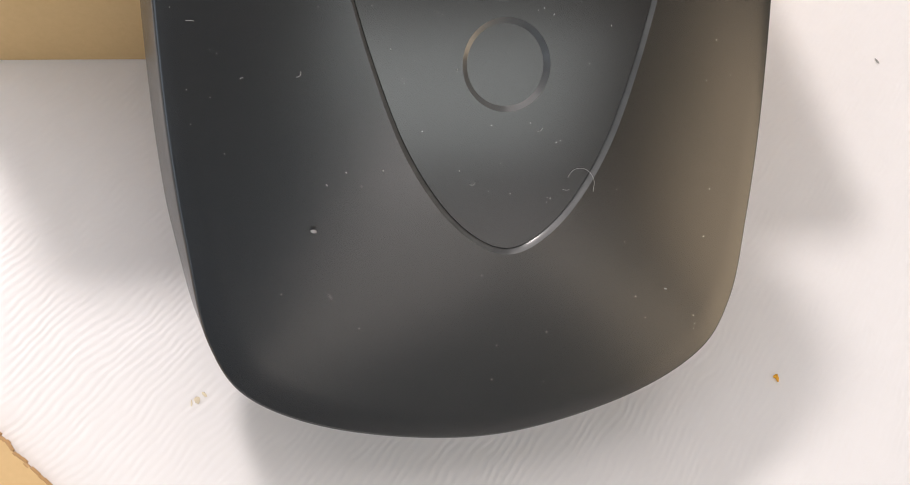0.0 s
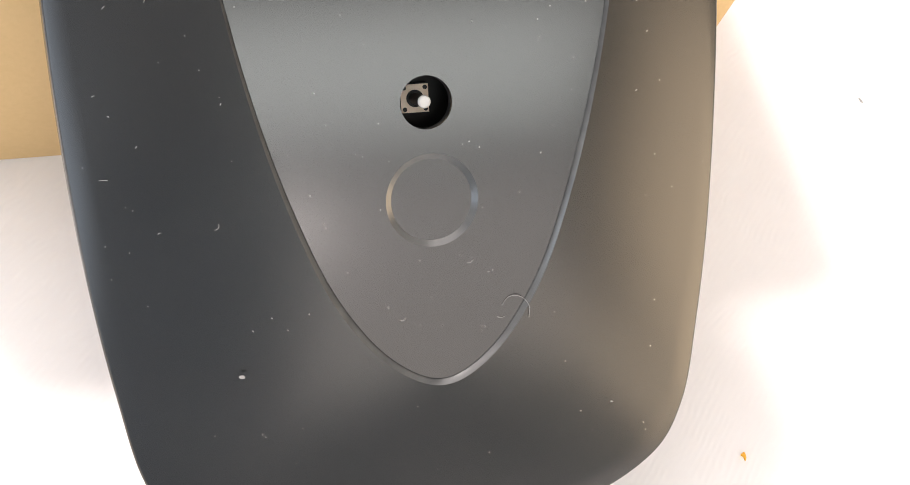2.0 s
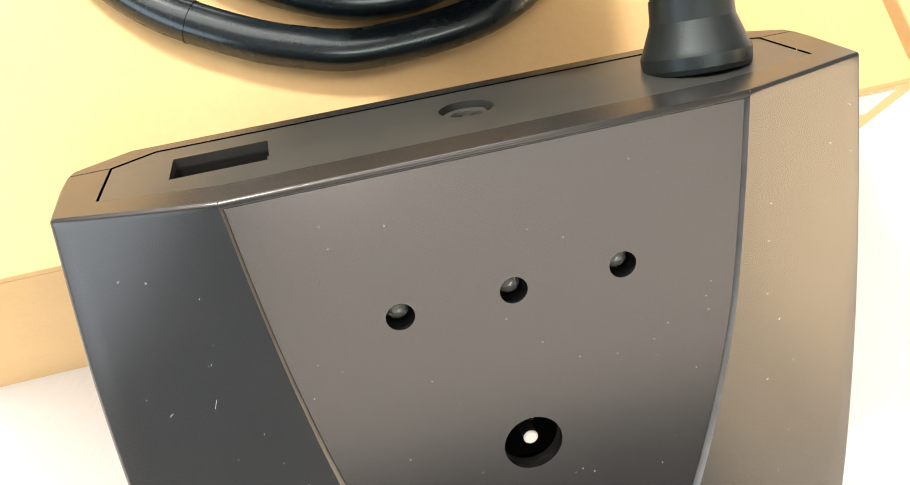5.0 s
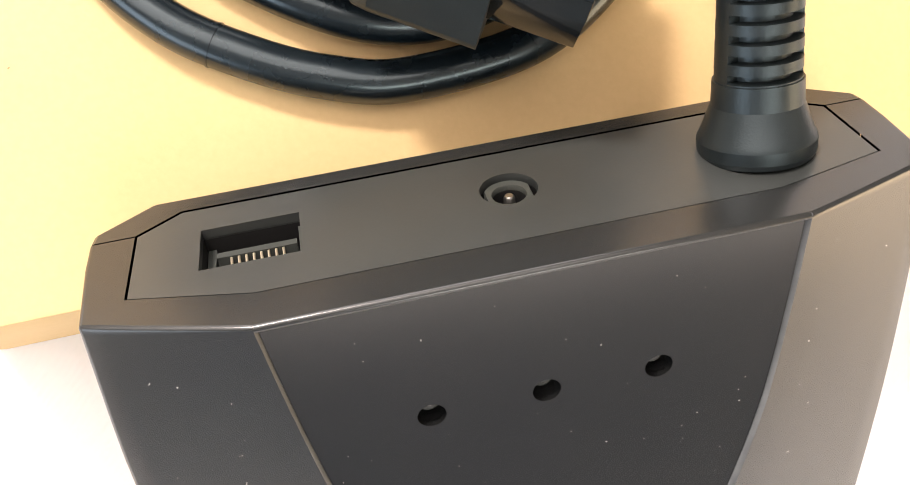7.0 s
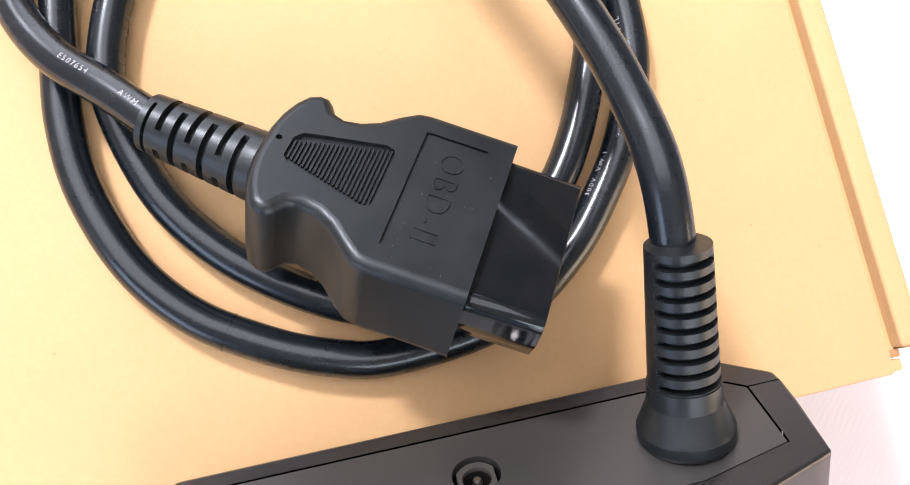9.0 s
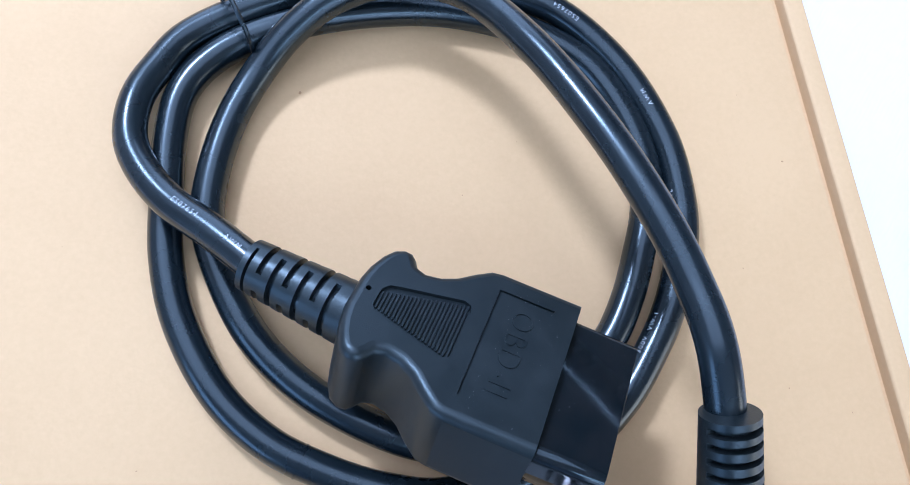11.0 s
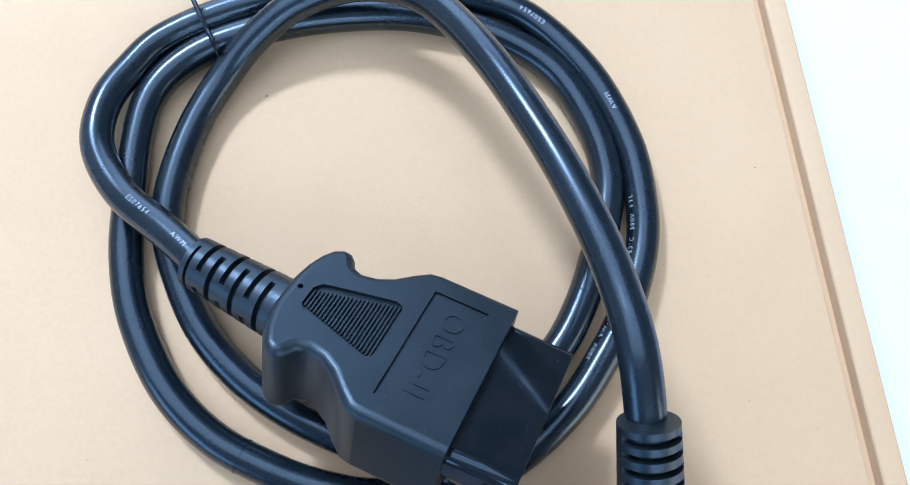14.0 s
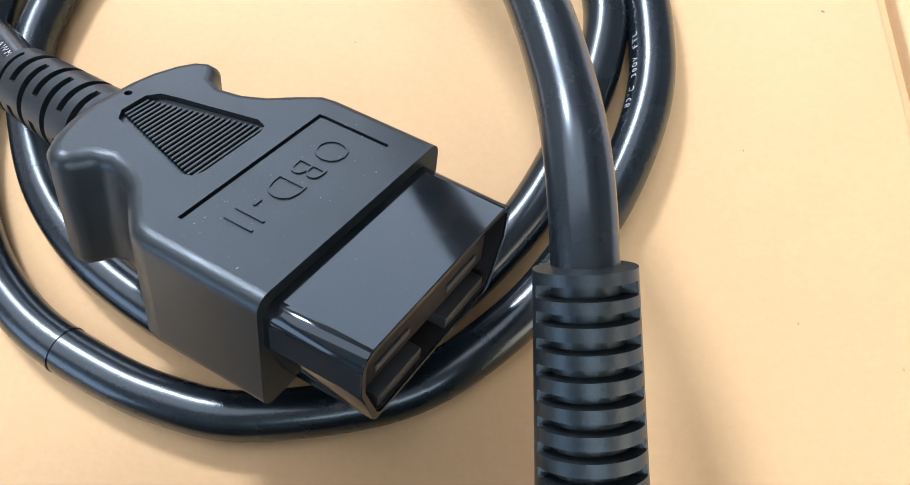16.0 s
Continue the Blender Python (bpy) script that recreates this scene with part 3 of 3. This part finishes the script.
# ---- vehicle plug on the cable's end ----
PA = Vector((0.846, -0.530, 0.068))
PW = Vector((0.490, 0.737, -0.460)).normalized()
PA = (PA - PW * PA.dot(PW)).normalized()
PN = PA.cross(PW)
PLUG = Matrix.Translation(Vector((-0.1232, 0.0527, 0.1376)) + PW * 0.0162) @ Matrix((PA, PW, PN)).transposed().to_4x4()
half = [(19.2, 22.6), (9, 22.6), (-1, 22.6), (-4, 22.0), (-7.5, 19.2), (-11, 15.8), (-14.5, 13.8), (-18, 13.0), (-20.3, 13.8), (-21.6, 16.0), (-23.0, 17.4), (-25.2, 17.6), (-27.6, 16.2), (-29.4, 13.2), (-30.8, 9), (-31.5, 4.5)]
ring = half + [(a, -w) for a, w in half[::-1]]


def shrunk(line, d):
    """The plug's outline drawn in by d, the flat mouth staying where it is."""
    out = []
    for i, (a, w) in enumerate(line):
        p, q = line[i - 1], line[(i + 1) % len(line)]
        if a > 19:
            out.append((a, w - math.copysign(d, w)))
            continue
        t = Vector((q[0] - p[0], q[1] - p[1])).normalized()
        out.append((a - t.y * d, w + t.x * d))
    return out


R0 = 2.4
levels = [(R0 * (1 - math.sin(k * math.pi / 10)), -R0 * (1 - math.cos(k * math.pi / 10))) for k in range(6)]
levels += [(d, -22.9 - z) for d, z in levels[::-1]]
bm = rings([[(a * MM, w * MM, z * MM) for a, w in shrunk(ring, d)] for d, z in levels], True, True, True)
housing = part("plug_housing", bm, MOULD, cable, "matt black moulded plug body with finger grips")
housing.matrix_world = PLUG
trap = [(-25.6, 2.6), (-24.2, 4.6), (-21.5, 5.4), (-7.0, 8.9), (-5.2, 8.2), (-4.6, 6.4), (-4.6, -6.4), (-5.2, -8.2), (-7.0, -8.9), (-21.5, -5.4), (-24.2, -4.6), (-25.6, -2.6)]
cutters = [rings([[(a * MM, w * MM, z * MM) for a, w in trap] for z in (3, -1.0)], True, True, True),
           block(-0.0004, 0.0004, -0.0163, 0.0164, -0.0007, 0.002),
           block(0.0004, 0.0135, 0.0157, 0.0165, -0.0006, 0.002),
           lathe([(0.0007, -0.003), (0.0007, 0.003)], 16, Matrix.Translation((-0.0283, 0.0014, 0)))]
for tool in cutters:
    bmesh.ops.transform(tool, matrix=PLUG, verts=tool.verts[:])
bake(housing, cutters)


def pad_width(a):
    return 2.6 + (8.6 - 2.6) * (a + 25.6) / 20.6


a = -24.9
while a < -5.2:
    w = min(pad_width(a) - 0.15, 8.3)
    part("grip_rib", block((a - 0.27) * MM, (a + 0.27) * MM, -w * MM, w * MM, -0.0011, -0.00045, 0.00012, None, 1), MOULD, housing)
    a += 0.92
bm = letters("OBD-II", 0.0080, 0.00016, 1.12, 0.00018)
bmesh.ops.transform(bm, matrix=Matrix.Translation((0.0046, -0.0003, 0.00008)) @ Matrix.Rotation(radians(-90), 4, "Z"), verts=bm.verts[:])
part("lettering", bm, MOULD, housing, "raised moulded letters", 0)

def shroud(top, low, z0, z1, r, mid):
    """Section of the plug's mouth: wide with round upper corners, drawn in below the middle."""
    arc = [(top - r * (1 - math.cos(k * math.pi / 16)), z0 - r + r * math.sin(k * math.pi / 16)) for k in range(9)]
    return arc + [(-w, z) for w, z in arc[::-1]] + [(-top, mid), (-low - 0.3, z1 + 1.0), (-low + 0.7, z1), (low - 0.7, z1), (low + 0.3, z1 + 1.0), (top, mid)]


NOSE_W, NOSE_A = -1.0, 35.2
outside = shroud(20.2, 16.6, -2.2, -18.8, 2.7, -9.4)
bm = rings([[(a * MM, (w * k + NOSE_W) * MM, z * MM) for w, z in outside] for a, k in ((18.6, 1.015), (NOSE_A, 1.0))], True, True, True)
nose = part("plug_nose", bm, NOSE, cable, "glossy black sixteen-way plug shroud")
nose.matrix_world = PLUG


shell_cut = rings([[(a * MM, (w + NOSE_W) * MM, z * MM) for w, z in shroud(19.2, 15.7, -3.1, -17.9, 1.9, -9.3)] for a in (24, 38)], True, True, True)
bmesh.ops.transform(shell_cut, matrix=PLUG, verts=shell_cut.verts[:])
bake(nose, [shell_cut], 0.0002, 2, 40)
# added black skin over the glossy inner walls, standing in for the mouth's shade
bm = rings([[(a * MM, (w + NOSE_W) * MM, z * MM) for w, z in shroud(19.1, 15.6, -3.2, -17.8, 1.8, -9.3)] for a in (24.1, NOSE_A - 0.3)], True)
part("mouth_shade", bm, VOID, nose, "black skin added for the shade inside the mouth")
tongue = part("contact_carrier", block(0.0235, 0.0330, -0.0180, 0.0158, -0.0138, -0.0060, 0.0003), VOID, nose, "black contact carrier")
for w in (-15.0, 4.0):
    part("slot_insert", block(0.0329, 0.0334, w * MM, (w + 8.6) * MM, -0.0114, -0.0101, 0.0001, None, 1), GREY, nose, "pale grey strip in the plug face")
for w0, w1 in ((-16.0, -4.6), (2.4, 14.0)):
    part("lower_ledge", block(0.0240, 0.0346, w0 * MM, w1 * MM, -0.0178, -0.0152, 0.0003), LEDGE, nose, "satin grey ledge inside the mouth")
for k in range(8):
    w = (-13.6 + 3.6 * k) * MM
    part("pin", block(0.0236, 0.0310, w - 0.0007, w + 0.0007, -0.0149, -0.0142, 0.0002, None, 1), STEEL, nose)

tail = Vector((-0.1655, 0.0930, H + 0.0212))
root = PLUG @ Vector((-0.0300, 0, -0.0100))
ax = (tail - root).normalized()
sleeve = part("plug_sleeve", ribbed((tail - root).length, 0.0080, 0.0066, 0.0042, 0.0037, 0.0013, 0.0016, lambda row: 0.9 + (row % 2) * 1.57), MOULD, cable, "slotted black rubber sleeve behind the plug", 35)
sleeve.matrix_world = Matrix.Translation(root) @ ax.to_track_quat("Z", "Y").to_matrix().to_4x4()

# ---- wire tie round the coil ----
tie = tagged(empty("wire_tie"), "thin black wire tie twisted round the coiled cable", "wire tie")
c0 = Vector((-0.1645, 0.1690, H + 0.0070))
d0 = Vector((-0.34, 0.94, 0)).normalized()
loop = []
for k in range(33):
    a = 2 * math.pi * k / 32
    loop.append(c0 + d0 * (0.0125 * math.cos(a)) + Vector((0, 0, 1)) * (0.0098 * math.sin(a) + 0.0024))
part("band", tube(loop, 0.0007, 8), PVC, tie)
bm = bmesh.new()
start = c0 + d0 * 0.009 + Vector((0, 0, 0.0105))
for s in (0, math.pi):
    line = []
    for k in range(40):
        h = k / 39
        p = start + Vector((-0.005, 0.012, 0.004)) * h
        a = s + h * 18
        line.append(p + Vector((0.3, 0.9, 0)) * (0.0010 * math.cos(a)) + Vector((0, 0, 1)) * (0.0010 * math.sin(a)))
    tube(line, 0.0007, 8, bm)
part("twisted_end", bm, PVC, tie)

# ---- small loose things ----
def blob(places, size, flat, seed):
    rnd = random.Random(seed)
    bm = bmesh.new()
    for p, nrm, k in places:
        m = Matrix.Translation(p) @ Vector(nrm).to_track_quat("Z", "Y").to_matrix().to_4x4() @ Matrix.Rotation(rnd.uniform(0, 6.3), 4, "Z")
        m = m @ Matrix.Diagonal((size * k * rnd.uniform(0.8, 2.0), size * k * rnd.uniform(0.5, 0.9), size * k * flat, 1))
        r = bmesh.ops.create_icosphere(bm, subdivisions=1, radius=1, matrix=m)
        for v in r["verts"]:
            v.co += Vector((rnd.uniform(-1, 1), rnd.uniform(-1, 1), rnd.uniform(-1, 1))) * size * k * 0.12
    return bm


rnd = random.Random(5)
spots = []
for k in range(60):
    i = rnd.randrange(4, len(edge) - 4)
    u, v, w = wing_point(i, rnd.uniform(0.08, 0.92))
    spots.append((DEV @ d3(u, v, w + 0.06), N, rnd.choice((0.5, 0.6, 0.7, 1.0))))
for k in range(70):
    v = rnd.uniform(6, 112)
    h = 40 - 36 * (v / 121) ** 2.2
    u = rnd.uniform(-h, h)
    if math.hypot(u, v - BUTTON_V) > 7 and math.hypot(u, v - DIMPLE_V) > 11 and min(math.hypot(u - q, v - LED_V) for q in (-LED_U, 0, LED_U)) > 3.4:
        spots.append((DEV @ d3(u, v, -0.9), N, rnd.choice((0.4, 0.5, 0.6, 0.9))))
spots += [(DEV @ d3(-43, 114.3, -1.9), N, 3.4), (DEV @ d3(43.3, 134.5, -3.9), N, 2.0)]
dust = part("dust_specks", blob(spots, 0.00018, 0.25, 3), DUST, None, "scattered pale dust specks on the black plastic", 0)
tagged(dust, category="dust", kind="stuff")
flecks = [((x, y, H + 0.00012), (0, 0, 1), k) for x, y, k in ((-0.0125, 0.1096, 1.0), (-0.0325, 0.0796, 0.9), (-0.149, 0.147, 1.8), (-0.108, 0.111, 0.8), (-0.021, 0.132, 0.7), (-0.09, 0.125, 0.6), (-0.028, 0.045, 0.8), (-0.012, 0.036, 0.7), (-0.2, 0.05, 0.7), (-0.215, 0.11, 0.6))]
lid_flecks = part("lid_flecks", blob(flecks, 0.00028, 0.3, 11), CARD_EDGE, None, "tiny brown flecks in the kraft card of the lid", 0)
tagged(lid_flecks, category="flecks", kind="stuff")
scuffs = [((0.03 + 0.0045 * k + 0.002 * (k % 2), 0.102 - 0.006 * k, 0.0002), (0, 0, 1), 1.0 + 0.4 * (k % 3)) for k in range(5)]
scuff = part("table_scuffs", blob(scuffs, 0.0006, 0.1, 12), DUST, None, "faint grey scuff marks on the white table", 0)
tagged(scuff, category="scuffs", kind="stuff")
crumb = part("crumb", blob([((-0.0107, -0.1267, 0.0009), (0, 0, 1), 1.0), ((-0.0109, -0.1262, 0.0008), (0, 0, 1), 0.9)], 0.0008, 0.9, 8), CRUMB, None, "tiny orange crumb on the white table", 60)
tagged(crumb, category="crumb")
fleck = part("straw_fleck", blob([((-0.1838, -0.1121, 0.0003), (0, 0, 1), 1.0), ((-0.1818, -0.1108, 0.0003), (0, 0, 1), 0.55), ((-0.1852, -0.1127, 0.0002), (0, 0, 1), 0.4)], 0.0013, 0.18, 4), SCRAP, None, "pale straw-coloured fleck on the white table", 60)
tagged(fleck, category="fleck")
fleck = part("grey_fleck", blob([((0.0902, -0.0019, 0.0003), (0, 0, 1), 1.0)], 0.0009, 0.2, 6), DUST, None, "tiny grey fleck on the white table", 60)
tagged(fleck, category="fleck")

rnd = random.Random(21)
specks = [(PLUG @ Vector((rnd.uniform(2, 16) * MM, rnd.uniform(-19.5, 19.5) * MM, 0.00003)), PN, rnd.choice((0.5, 0.7, 0.9, 1.2))) for k in range(70)]
specks += [(PLUG @ Vector((rnd.uniform(21, 33) * MM, rnd.uniform(-17, 15) * MM, -0.00216)), PN, rnd.choice((0.5, 0.7, 1.0))) for k in range(24)]
plug_dust = part("plug_dust", blob(specks, 0.00006, 0.2, 22), DUST, None, "fine pale dust specks on the black plug", 0)
tagged(plug_dust, category="dust", kind="stuff")
rnd = random.Random(33)
bm = bmesh.new()
for k in range(9):
    if k < 6:
        u, v, w = wing_point(rnd.randrange(20, 60), rnd.uniform(0.2, 0.8))
        w += 0.1
    else:
        u, v, w = rnd.uniform(-14, 14), rnd.uniform(88, 108), -0.86
    a, bend = rnd.uniform(0, 6.3), rnd.uniform(-1.2, 1.2)
    arc = [(u, v, w)]
    for q in range(5):
        arc.append((arc[-1][0] + 0.35 * math.cos(a), arc[-1][1] + 0.35 * math.sin(a), w + 0.03))
        a += bend * 0.5
    tube([DEV @ d3(*p) for p in arc], 0.00006, 5, bm)
lint = part("lint", bm, DUST, None, "short pale lint hairs scattered on the black device", 60)
tagged(lint, category="lint", kind="stuff")
curl = [DEV @ d3(u, v, n) for u, v, n in ((15.1, 105.1, -0.8), (16.0, 103.9, -0.75), (17.2, 103.2, -0.6), (19.0, 103.3, 0.0), (20.4, 104.4, 0.16), (21.3, 106.2, 0.12), (21.1, 108.6, 0.08))]
fibre = part("dust_fibre", tube(smooth_line(curl, 0.0004), 0.00006, 6), DUST, None, "short curled grey lint fibre on the black device", 60)
tagged(fibre, category="lint")
